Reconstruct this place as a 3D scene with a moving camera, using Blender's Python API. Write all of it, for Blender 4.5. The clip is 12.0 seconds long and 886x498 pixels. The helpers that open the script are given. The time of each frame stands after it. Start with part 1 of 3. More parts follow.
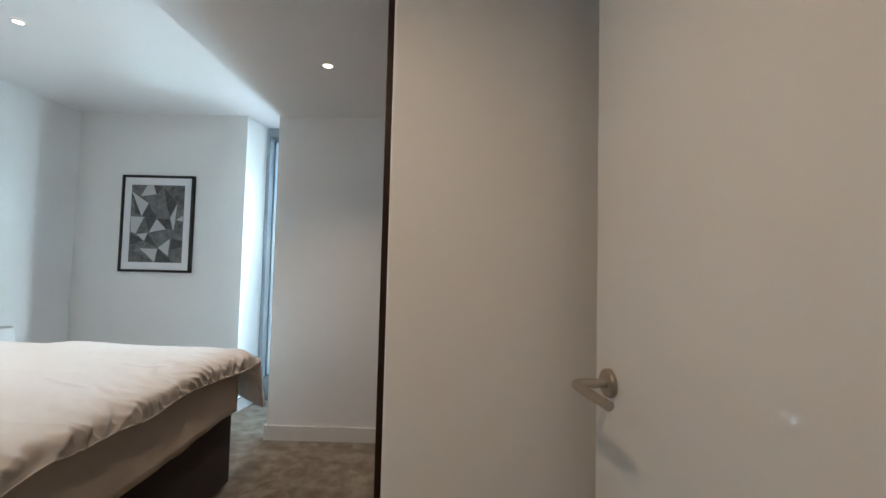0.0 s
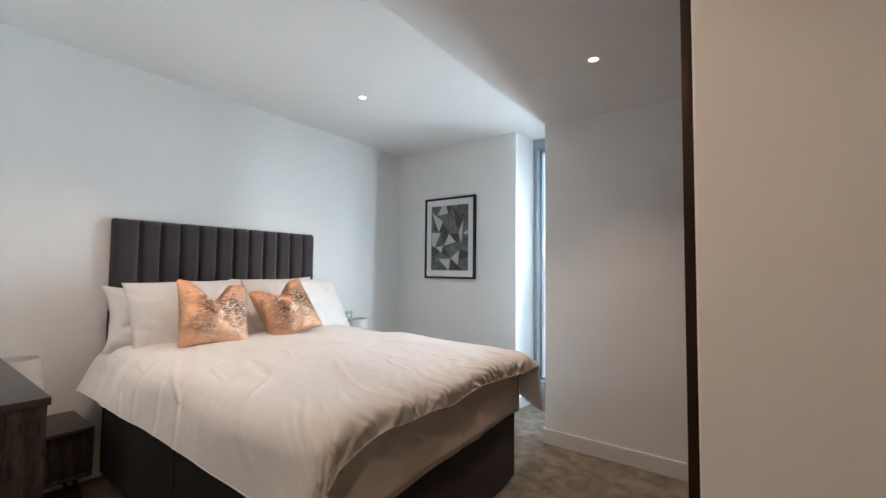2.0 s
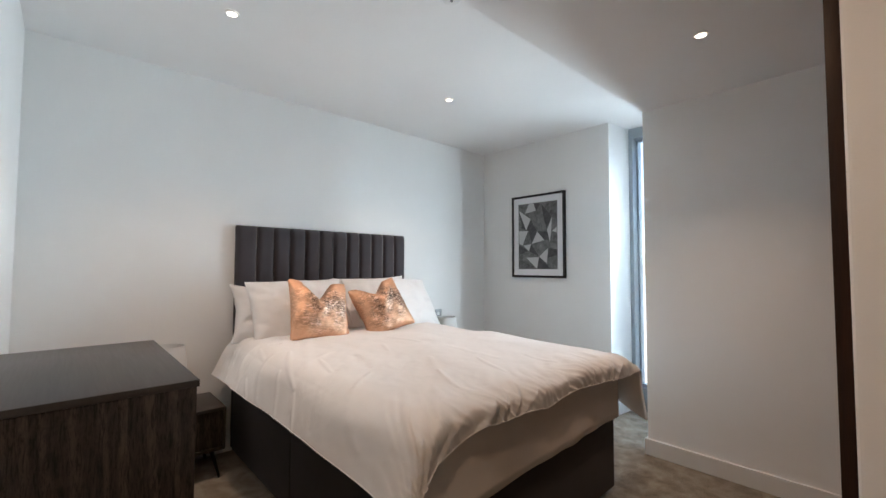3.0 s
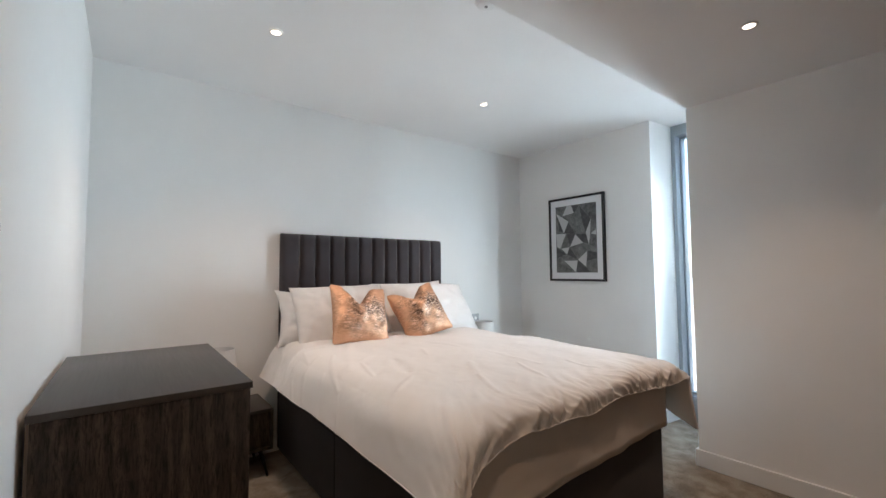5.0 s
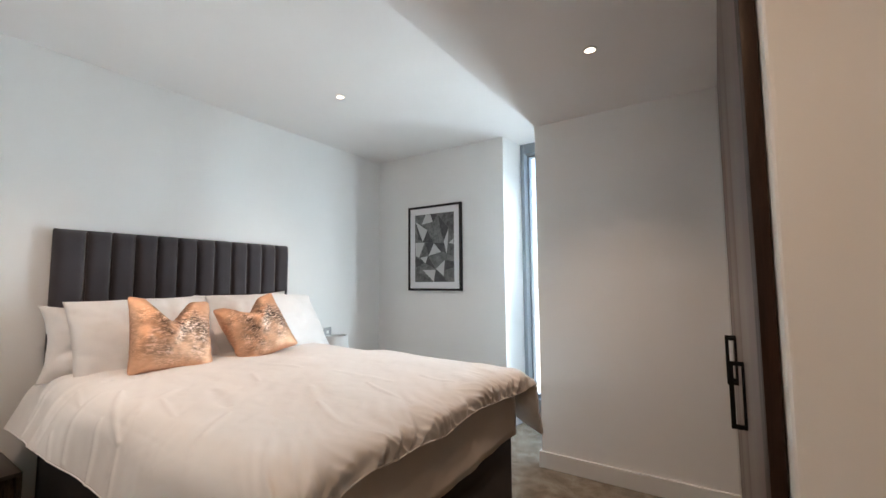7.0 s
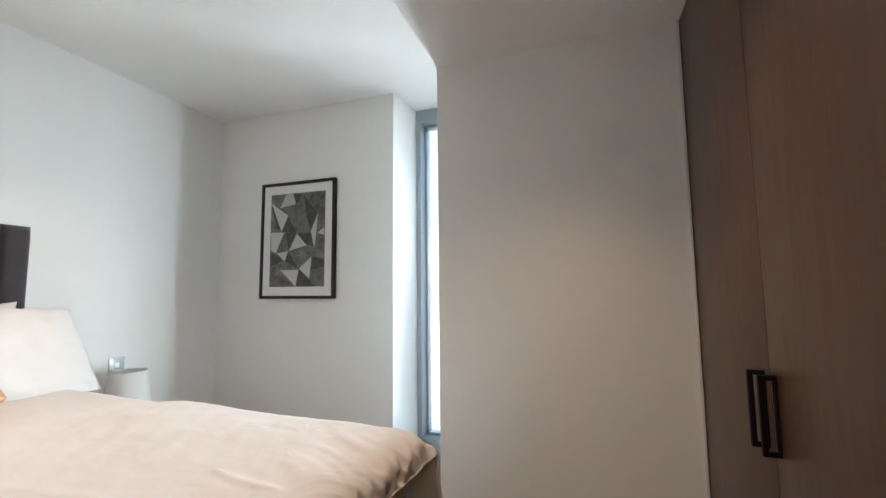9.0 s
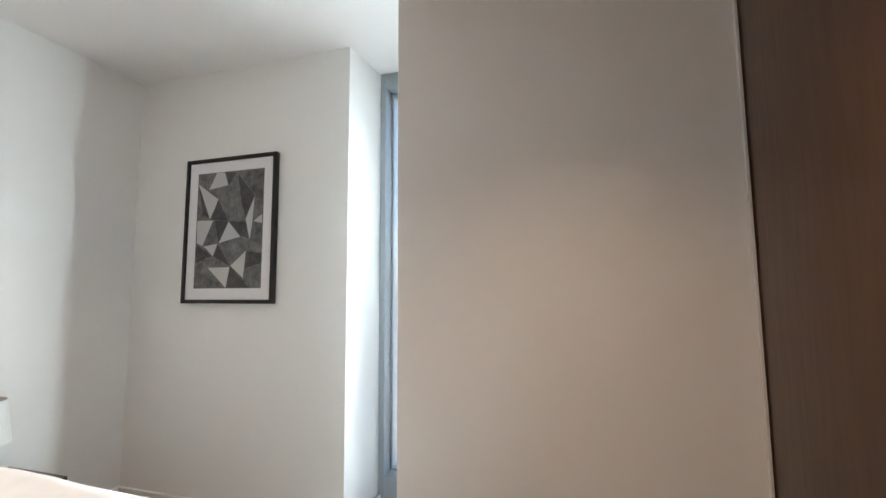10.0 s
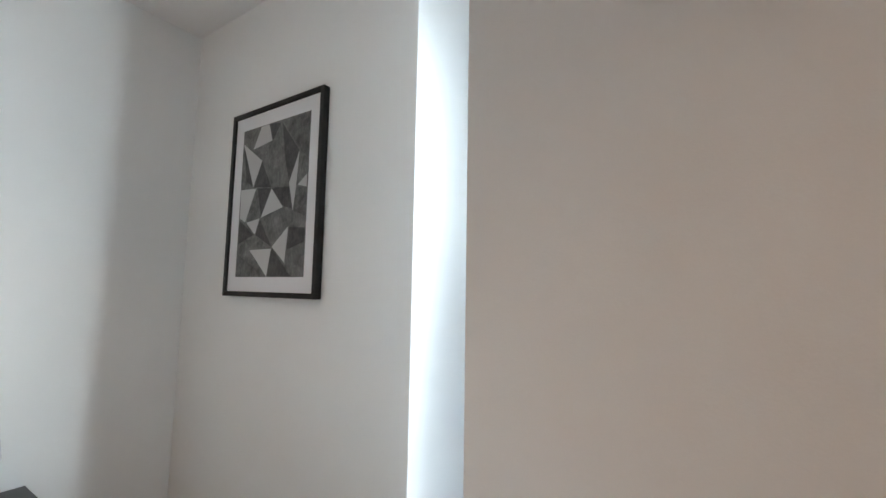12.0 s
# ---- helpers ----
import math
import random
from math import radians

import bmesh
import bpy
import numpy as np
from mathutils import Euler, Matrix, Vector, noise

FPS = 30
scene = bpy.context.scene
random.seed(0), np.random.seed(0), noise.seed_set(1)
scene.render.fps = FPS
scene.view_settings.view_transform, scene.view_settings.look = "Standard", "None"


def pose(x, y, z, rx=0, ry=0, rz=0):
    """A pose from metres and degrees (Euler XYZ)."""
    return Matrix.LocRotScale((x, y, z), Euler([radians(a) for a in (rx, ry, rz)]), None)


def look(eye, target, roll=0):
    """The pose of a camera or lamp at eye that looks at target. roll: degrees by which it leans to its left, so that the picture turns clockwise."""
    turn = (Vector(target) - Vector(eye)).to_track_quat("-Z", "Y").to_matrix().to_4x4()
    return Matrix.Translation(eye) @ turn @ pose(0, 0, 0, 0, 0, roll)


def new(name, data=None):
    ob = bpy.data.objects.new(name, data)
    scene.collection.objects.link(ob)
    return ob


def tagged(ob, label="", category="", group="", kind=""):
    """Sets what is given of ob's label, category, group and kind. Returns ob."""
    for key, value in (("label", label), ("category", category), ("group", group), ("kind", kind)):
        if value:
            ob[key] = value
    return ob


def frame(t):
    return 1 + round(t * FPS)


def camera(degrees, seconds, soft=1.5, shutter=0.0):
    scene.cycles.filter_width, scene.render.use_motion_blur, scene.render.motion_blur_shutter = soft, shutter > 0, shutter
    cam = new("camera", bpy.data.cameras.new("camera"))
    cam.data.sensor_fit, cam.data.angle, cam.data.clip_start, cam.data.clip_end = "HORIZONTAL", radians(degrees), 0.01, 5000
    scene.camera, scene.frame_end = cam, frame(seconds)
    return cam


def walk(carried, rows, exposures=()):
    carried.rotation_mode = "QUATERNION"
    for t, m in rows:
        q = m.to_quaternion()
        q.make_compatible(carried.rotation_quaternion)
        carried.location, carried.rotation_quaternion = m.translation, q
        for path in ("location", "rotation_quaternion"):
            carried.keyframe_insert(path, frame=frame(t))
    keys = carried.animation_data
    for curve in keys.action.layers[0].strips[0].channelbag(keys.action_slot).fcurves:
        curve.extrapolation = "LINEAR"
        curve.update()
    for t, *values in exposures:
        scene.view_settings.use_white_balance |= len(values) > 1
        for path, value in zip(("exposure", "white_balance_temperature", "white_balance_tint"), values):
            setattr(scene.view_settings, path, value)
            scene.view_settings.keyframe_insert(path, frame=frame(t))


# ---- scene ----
# ---------------------------------------------------------------- camera
cam = camera(94.1, 12.0)
# exposure and white balance drift a little, as the handheld camera adapts
LOOK = [(0.0, 2.62, 6050, 6), (1.0, 2.56, 6400, 10), (3.0, 2.55, 6420, 13), (5.5, 2.51, 6420, 13), (7.0, 2.66, 6620, 13), (9.0, 2.62, 6850, 13), (9.5, 2.74, 7150, 15), (10.5, 2.72, 7100, 15), (12.0, 2.46, 6850, 15)]
ROWS = [
    (0.0, (0.060, -0.110, 1.259), (0.041, 1.888, 1.346), 1.4),
    (0.5, (0.038, -0.052, 1.259), (-0.325, 1.913, 1.348), 1.4),
    (1.0, (0.024, -0.029, 1.265), (-0.657, 1.849, 1.354), 1.0),
    (1.5, (0.006, -0.036, 1.247), (-0.948, 1.719, 1.348), 0.7),
    (2.0, (-0.009, -0.042, 1.251), (-1.185, 1.573, 1.348), 0.6),
    (2.5, (-0.024, -0.052, 1.249), (-1.373, 1.422, 1.344), 0.4),
    (3.0, (-0.031, -0.066, 1.252), (-1.508, 1.279, 1.341), 0.2),
    (3.5, (-0.033, -0.078, 1.250), (-1.594, 1.170, 1.339), 0.1),
    (5.5, (-0.038, -0.087, 1.254), (-1.621, 1.129, 1.365), -0.4),
    (6.0, (-0.054, -0.076, 1.251), (-1.506, 1.288, 1.381), -0.4),
    (6.5, (-0.101, -0.045, 1.249), (-1.372, 1.492, 1.392), -0.5),
    (7.0, (-0.157, 0.118, 1.240), (-1.259, 1.780, 1.398), -0.4),
    (8.8, (-0.507, 0.882, 1.228), (-1.178, 2.757, 1.412), -0.5),
    (9.0, (-0.531, 0.981, 1.222), (-1.169, 2.867, 1.408), -0.6),
    (9.5, (-0.563, 1.274, 1.229), (-1.142, 3.178, 1.421), -0.6),
    (10.0, (-0.629, 1.508, 1.234), (-1.184, 3.420, 1.420), -0.4),
    (10.5, (-0.765, 1.748, 1.212), (-1.347, 3.651, 1.415), -0.5),
    (11.0, (-0.816, 1.893, 1.208), (-1.492, 3.766, 1.396), 0.1),
    (11.5, (-0.845, 2.127, 1.217), (-1.683, 3.935, 1.390), 0.5),
    (12.0, (-0.886, 2.332, 1.206), (-1.968, 4.005, 1.394), 1.0),
]
walk(cam, [(t, look(eye, target, roll)) for t, eye, target, roll in ROWS], exposures=LOOK)

# ---------------------------------------------------------------- light
world = bpy.data.worlds.new("sky")
scene.world = world
world.use_nodes = True
sky = world.node_tree.nodes.new("ShaderNodeTexSky")
sky.sky_type, sky.sun_disc = "NISHITA", False
sky.dust_density, sky.ozone_density = 1.5, 1.0
sky.sun_elevation, sky.sun_rotation = radians(42), radians(200)
background = world.node_tree.nodes["Background"]
background.inputs["Strength"].default_value = 0.11
world.node_tree.links.new(sky.outputs[0], background.inputs["Color"])

sun_data = bpy.data.lights.new("sun", "SUN")
sun_data.energy, sun_data.angle, sun_data.color = 2.4, radians(12), (1, 0.96, 0.9)
sun = new("sun", sun_data)
sun.matrix_world = look((0, 0, 40), (-10, 28, 13))

DAY_COLOR = (0.72, 0.91, 1.0)
SPOT_POWER, SPOT_COLOR = 6.6, (1.0, 0.72, 0.52)
# the sky's light through the panes: place, heading and drop, width and height, power, spread
for place, heading, width, height, power, spread in (((-1.27, 3.78, 1.15), (-0.20, -1, 0.12), 0.20, 1.6, 2.4, 82), ((0.12, 3.86, 1.00), (-1, -0.42, 0.0), 0.20, 1.6, 1.85, 78)):
    day = bpy.data.lights.new("window_daylight", "AREA")
    day.shape, day.size, day.size_y, day.energy, day.color = "RECTANGLE", width, height, power, DAY_COLOR
    day.spread = radians(spread)
    new("window_daylight", day).matrix_world = look(place, Vector(place) + Vector(heading))
HALL_COLOR = (1.0, 0.67, 0.42)
SPOTS = [(-2.27, 2.03, 2.52, 1.15, SPOT_COLOR, 112), (-2.235, 0.505, 2.52, 1.4, SPOT_COLOR, 112), (-0.61, 2.08, 2.338, 1.0, SPOT_COLOR, 106), (-0.34, 0.12, 2.338, 0.95, HALL_COLOR, 145)]
for x, y, z, share, tone, cone in SPOTS:
    lamp = bpy.data.lights.new("downlight_beam", "SPOT")
    lamp.energy, lamp.color, lamp.shadow_soft_size = SPOT_POWER * share, tone, 0.03
    lamp.spot_size, lamp.spot_blend = radians(cone), 1.0
    new("downlight_beam", lamp).matrix_world = look((x, y, z - 0.012), (x, y, 0))

# ---------------------------------------------------------------- materials
def material(name, color, rough=0.6, metal=0.0):
    m = bpy.data.materials.new(name)
    m.use_nodes = True
    b = m.node_tree.nodes["Principled BSDF"]
    b.inputs["Base Color"].default_value = (*color, 1)
    b.inputs["Roughness"].default_value = rough
    b.inputs["Metallic"].default_value = metal
    return m, m.node_tree, b


def node(tree, kind, **inputs):
    n = tree.nodes.new(kind)
    for key, value in inputs.items():
        n.inputs[key.replace("_", " ")].default_value = value
    return n


def coords(tree, scale=(1, 1, 1)):
    tc = node(tree, "ShaderNodeTexCoord")
    mp = node(tree, "ShaderNodeMapping", Scale=scale)
    tree.links.new(tc.outputs["Object"], mp.inputs["Vector"])
    return mp.outputs["Vector"]


def ramp(tree, fac, stops):
    r = node(tree, "ShaderNodeValToRGB")
    els = r.color_ramp.elements
    while len(els) < len(stops):
        els.new(0.5)
    for e, (p, c) in zip(els, stops):
        e.position, e.color = p, (*c, 1)
    tree.links.new(fac, r.inputs["Fac"])
    return r.outputs["Color"]


def noise_fac(tree, vec, scale, detail=4, rough=0.55, distort=0.0):
    n = node(tree, "ShaderNodeTexNoise", Scale=scale, Detail=detail, Roughness=rough, Distortion=distort)
    tree.links.new(vec, n.inputs["Vector"])
    return n.outputs["Fac"]


def mixed(tree, a, b, fac, mode="MIX"):
    m = tree.nodes.new("ShaderNodeMix")
    m.data_type, m.blend_type = "RGBA", mode
    for sock, v in ((m.inputs[6], a), (m.inputs[7], b), (m.inputs[0], fac)):
        if isinstance(v, bpy.types.NodeSocket):
            tree.links.new(v, sock)
        else:
            sock.default_value = v
    return m.outputs[2]


def bump(tree, b, height, strength, distance=0.01):
    n = node(tree, "ShaderNodeBump", Strength=strength, Distance=distance)
    tree.links.new(height, n.inputs["Height"])
    tree.links.new(n.outputs["Normal"], b.inputs["Normal"])
    return n


def paint(name, lo, hi, rough=0.62, grain=260, strength=0.12):
    m, t, b = material(name, hi, rough)
    v = coords(t)
    col = ramp(t, noise_fac(t, v, 1.3, 5), [(0.3, lo), (0.7, hi)])
    t.links.new(col, b.inputs["Base Color"])
    r = ramp(t, noise_fac(t, v, 9, 3), [(0.3, (rough - 0.08,) * 3), (0.7, (rough + 0.08,) * 3)])
    t.links.new(r, b.inputs["Roughness"])
    bump(t, b, noise_fac(t, v, grain, 3), strength, 0.0015)
    return m


def wood(name, dark, mid, light, axis=2, rough=0.5, stretch=14.0, strength=0.35, grain=0.7):
    m, t, b = material(name, mid, rough)
    b.inputs["Specular IOR Level"].default_value = 0.25
    s = [stretch] * 3
    s[axis] = 0.9
    v = coords(t, s)
    wide = noise_fac(t, v, 1.6, 6, 0.65, 1.4)
    s2 = [stretch * 9] * 3
    s2[axis] = 5.0
    fine = noise_fac(t, coords(t, s2), 1.0, 4, 0.7)
    col = ramp(t, wide, [(0.28, dark), (0.5, mid), (0.72, light)])
    col = mixed(t, col, ramp(t, fine, [(0.35, (0.45,) * 3), (0.6, (1, 1, 1))]), grain, "MULTIPLY")
    t.links.new(col, b.inputs["Base Color"])
    t.links.new(ramp(t, fine, [(0.3, (rough + 0.2 * grain,) * 3), (0.7, (rough - 0.1 * grain,) * 3)]), b.inputs["Roughness"])
    bump(t, b, fine, strength, 0.002)
    return m


def cloth(name, color, weave=900, rough=0.85, sheen=0.3, variation=0.08, strength=0.25, rumple=0.0):
    m, t, b = material(name, color, rough)
    v = coords(t)
    lo = tuple(c * (1 - variation) for c in color)
    t.links.new(ramp(t, noise_fac(t, v, 5, 4), [(0.3, lo), (0.7, color)]), b.inputs["Base Color"])
    b.inputs["Sheen Weight"].default_value = sheen
    b.inputs["Sheen Roughness"].default_value = 0.4
    n = bump(t, b, noise_fac(t, v, weave, 2), strength, 0.0008)
    if rumple:
        # thin sharp-topped creases between smooth areas
        line = ramp(t, noise_fac(t, v, 5.5, 2, 0.5, 1.2), [(0.44, (0, 0, 0)), (0.5, (1, 1, 1)), (0.56, (0, 0, 0))])
        line = mixed(t, line, ramp(t, noise_fac(t, v, 3.1, 2), [(0.45, (0, 0, 0)), (0.62, (1, 1, 1))]), 1.0, "MULTIPLY")
        crease = node(t, "ShaderNodeBump", Strength=rumple, Distance=0.012)
        t.links.new(line, crease.inputs["Height"])
        t.links.new(crease.outputs["Normal"], n.inputs["Normal"])
    return m


WALL = paint("matt_white_paint", (0.83, 0.825, 0.81), (0.86, 0.855, 0.845))
CEIL = paint("ceiling_paint", (0.85, 0.845, 0.84), (0.88, 0.875, 0.87), 0.75, 320, 0.08)
GLOSS = paint("satin_white_paint", (0.76, 0.755, 0.74), (0.80, 0.795, 0.78), 0.38, 120, 0.05)
DOORP = paint("door_paint", (0.74, 0.735, 0.72), (0.78, 0.775, 0.76), 0.42, 160, 0.05)


def carpet():
    m, t, b = material("cut_pile_carpet", (0.3, 0.26, 0.2), 0.95)
    v = coords(t)
    patch = noise_fac(t, v, 8.5, 6, 0.62, 0.25)
    broad = noise_fac(t, v, 1.6, 3)
    pile = noise_fac(t, v, 420, 2)
    col = ramp(t, patch, [(0.38, (0.20, 0.155, 0.105)), (0.50, (0.31, 0.25, 0.18)), (0.62, (0.42, 0.36, 0.275))])
    col = mixed(t, col, ramp(t, broad, [(0.3, (0.82,) * 3), (0.7, (1, 1, 1))]), 1.0, "MULTIPLY")
    col = mixed(t, col, ramp(t, pile, [(0.3, (0.72,) * 3), (0.7, (1.0,) * 3)]), 0.8, "MULTIPLY")
    t.links.new(col, b.inputs["Base Color"])
    b.inputs["Sheen Weight"].default_value = 0.25
    bump(t, b, pile, 0.7, 0.006)
    return m


def rough_oak():
    """Open-grained oak, stained nearly black: long cathedral figure, dark pores along z, broad plank bands."""
    m, t, b = material("dark_stained_oak", (0.03, 0.021, 0.015), 0.6)
    b.inputs["Specular IOR Level"].default_value = 0.3
    wave = node(t, "ShaderNodeTexWave", Scale=5.5, Distortion=7.0, Detail=3.0, Detail_Scale=1.1, Detail_Roughness=0.6)
    wave.wave_type, wave.bands_direction = "BANDS", "DIAGONAL"
    t.links.new(coords(t, (2.2, 2.2, 0.16)), wave.inputs["Vector"])
    pore = noise_fac(t, coords(t, (150, 150, 20)), 1.0, 4, 0.75, 0.4)
    tuft = noise_fac(t, coords(t, (30, 30, 12)), 1.0, 5, 0.75, 1.2)
    plank = noise_fac(t, coords(t, (4.5, 4.5, 0.12)), 1.0, 1, 0.4)
    figure = ramp(t, wave.outputs["Fac"], [(0.15, (0.022, 0.0148, 0.0100)), (0.55, (0.031, 0.0212, 0.0145)), (0.9, (0.043, 0.0298, 0.0205))])
    col = mixed(t, figure, ramp(t, plank, [(0.4, (0.92,) * 3), (0.6, (1.1,) * 3)]), 1.0, "MULTIPLY")
    col = mixed(t, col, ramp(t, pore, [(0.38, (0.28,) * 3), (0.50, (1.0,) * 3), (0.72, (1.5,) * 3)]), 0.9, "MULTIPLY")
    col = mixed(t, col, ramp(t, tuft, [(0.36, (0.45,) * 3), (0.55, (1.1,) * 3)]), 0.8, "MULTIPLY")
    t.links.new(col, b.inputs["Base Color"])
    t.links.new(ramp(t, pore, [(0.35, (0.8,) * 3), (0.65, (0.5,) * 3)]), b.inputs["Roughness"])
    relief = mixed(t, pore, tuft, 0.5)
    bump(t, b, relief, 0.9, 0.003)
    return m


CARPET = carpet()
DARKWOOD = rough_oak()
DARKTOP = wood("dark_stained_oak_top", (0.036, 0.031, 0.028), (0.042, 0.036, 0.033), (0.050, 0.043, 0.039), 0, 0.36, strength=0.04, grain=0.10)
WARDROBE = wood("walnut_veneer", (0.062, 0.0245, 0.0095), (0.074, 0.030, 0.0118), (0.088, 0.037, 0.015), 2, 0.42, 9.0, 0.06, 0.25)
WARDROBE.node_tree.nodes["Principled BSDF"].inputs["Specular IOR Level"].default_value = 0.5
WARDROBE.node_tree.nodes["Principled BSDF"].inputs["Coat Weight"].default_value = 0.35
WARDROBE.node_tree.nodes["Principled BSDF"].inputs["Coat Roughness"].default_value = 0.28
PANEL = wood("dark_walnut_edge", (0.020, 0.008, 0.004), (0.030, 0.012, 0.006), (0.042, 0.018, 0.009), 2, 0.45, 9.0, 0.1)
VELVET = cloth("charcoal_velvet", (0.043, 0.037, 0.044), 500, 0.8, 0.7, 0.25, 0.3)
DIVAN = cloth("dark_grey_divan_fabric", (0.046, 0.040, 0.041), 700, 0.9, 0.05, 0.2, 0.4)
LINEN = cloth("white_cotton", (0.80, 0.785, 0.775), 1100, 0.85, 0.15, 0.03, 0.25, 0.05)
TICKING = cloth("mattress_cover", (0.68, 0.63, 0.58), 600, 0.9, 0.1, 0.06, 0.35)
SHADE = cloth("white_lampshade_fabric", (0.74, 0.735, 0.725), 700, 0.8, 0.1, 0.04, 0.2)


def foil():
    """Rose-gold foil on cloth, crackled into pale and dark flecks where the middle has been squeezed."""
    m, t, b = material("rose_gold_foil_fabric", (0.80, 0.44, 0.27), 0.5, 0.85)
    v = coords(t)
    crack = noise_fac(t, coords(t, (0.55, 0.8, 1.5)), 62, 4, 0.7, 0.8)
    grad = node(t, "ShaderNodeTexGradient")
    grad.gradient_type = "SPHERICAL"
    t.links.new(coords(t, (3.9, 0.0, 4.8)), grad.inputs["Vector"])
    worn = mixed(t, ramp(t, grad.outputs["Fac"], [(0.0, (0, 0, 0)), (0.45, (1, 1, 1))]), ramp(t, noise_fac(t, v, 9, 4), [(0.38, (0.1,) * 3), (0.58, (1, 1, 1))]), 1.0, "MULTIPLY")
    smooth = ramp(t, noise_fac(t, v, 6, 3), [(0.35, (0.80, 0.48, 0.31)), (0.65, (0.70, 0.40, 0.25))])
    flaked = ramp(t, crack, [(0.40, (0.88, 0.66, 0.54)), (0.46, (0.56, 0.35, 0.24)), (0.51, (0.22, 0.145, 0.105)), (0.58, (0.12, 0.08, 0.06))])
    t.links.new(mixed(t, smooth, flaked, worn), b.inputs["Base Color"])
    t.links.new(ramp(t, crack, [(0.35, (0.46,) * 3), (0.65, (0.62,) * 3)]), b.inputs["Roughness"])
    bump(t, b, crack, 0.5, 0.003)
    return m


FOIL = foil()
BLACK = paint("black_metal", (0.005, 0.005, 0.005), (0.008, 0.008, 0.008), 0.7, 300, 0.05)
BLACK.node_tree.nodes["Principled BSDF"].inputs["Specular IOR Level"].default_value = 0.2
FRAMEBLACK = paint("black_stained_frame", (0.010, 0.009, 0.009), (0.014, 0.012, 0.011), 0.62, 200, 0.1)


def metal(name, color, rough):
    m, t, b = material(name, color, rough, 1.0)
    v = coords(t, (1, 1, 12))
    t.links.new(ramp(t, noise_fac(t, v, 60, 3), [(0.3, (rough - 0.06,) * 3), (0.7, (rough + 0.08,) * 3)]), b.inputs["Roughness"])
    return m


NICKEL = metal("brushed_nickel", (0.46, 0.42, 0.36), 0.34)
STEEL = metal("brushed_steel_plate", (0.40, 0.41, 0.41), 0.5)
ALU = paint("grey_blue_aluminium", (0.29, 0.33, 0.36), (0.33, 0.375, 0.405), 0.36, 400, 0.03)
MATBOARD = paint("white_mat_board", (0.78, 0.775, 0.79), (0.81, 0.805, 0.82), 0.8, 300, 0.05)
PLASTIC = paint("white_plastic", (0.76, 0.76, 0.75), (0.80, 0.80, 0.79), 0.35, 200, 0.02)
SCREEN = paint("grey_display", (0.20, 0.20, 0.20), (0.25, 0.25, 0.25), 0.25, 200, 0.01)
PALE_EDGE = paint("raw_board_edge", (0.07, 0.052, 0.038), (0.10, 0.076, 0.056), 0.7, 200, 0.1)
RUBBER = paint("black_rubber", (0.012, 0.012, 0.012), (0.02, 0.02, 0.02), 0.7)


def print_tone(name, lo, hi):
    m, t, b = material(name, hi, 0.7)
    v = coords(t)
    wash = noise_fac(t, v, 16, 5, 0.65, 0.5)
    scratch = noise_fac(t, coords(t, (1, 1, 0.35)), 160, 4, 0.8)
    col = ramp(t, wash, [(0.35, lo), (0.65, hi)])
    col = mixed(t, col, ramp(t, scratch, [(0.42, (0.62,) * 3), (0.6, (1.1,) * 3)]), 0.75, "MULTIPLY")
    t.links.new(col, b.inputs["Base Color"])
    return m


PRINT_DARK = print_tone("print_dark_grey", (0.055, 0.055, 0.057), (0.10, 0.10, 0.10))
PRINT_MID = print_tone("print_mid_grey", (0.10, 0.10, 0.10), (0.24, 0.24, 0.235))
PRINT_WASHED = print_tone("print_washed_grey", (0.12, 0.12, 0.12), (0.23, 0.23, 0.228))
PRINT_DEEP = print_tone("print_scratched_grey", (0.07, 0.07, 0.07), (0.20, 0.20, 0.20))
PRINT_LIGHT = paint("print_pale_grey", (0.50, 0.50, 0.50), (0.58, 0.58, 0.575), 0.7)


def glass():
    m, t, b = material("window_glass", (0.95, 0.98, 0.98), 0.02)
    b.inputs["Transmission Weight"].default_value = 1.0
    b.inputs["IOR"].default_value = 1.45
    return m


GLASS = glass()


def glow(name, color, strength):
    m, t, b = material(name, (0.8, 0.8, 0.8), 0.5)
    b.inputs["Emission Color"].default_value = (*color, 1)
    b.inputs["Emission Strength"].default_value = strength
    return m


BULB = glow("lit_downlight_lens", (1.0, 0.86, 0.68), 0.9)


# ---------------------------------------------------------------- building helpers
def box(bm, x0, x1, y0, y1, z0, z1, bevel=0.0, segments=2):
    c = ((x0 + x1) / 2, (y0 + y1) / 2, (z0 + z1) / 2)
    made = bmesh.ops.create_cube(bm, size=1, matrix=Matrix.LocRotScale(c, None, (abs(x1 - x0), abs(y1 - y0), abs(z1 - z0))))
    if bevel:
        edges = {e for v in made["verts"] for e in v.link_edges}
        bmesh.ops.bevel(bm, geom=list(edges), offset=bevel, segments=segments, affect="EDGES", profile=0.6)
    return bm


def prism(bm, outline, z0, z1):
    low = [bm.verts.new((x, y, z0)) for x, y in outline]
    high = [bm.verts.new((x, y, z1)) for x, y in outline]
    n = len(outline)
    bm.faces.new(low[::-1])
    bm.faces.new(high)
    for i in range(n):
        bm.faces.new((low[i], low[(i + 1) % n], high[(i + 1) % n], high[i]))
    return bm


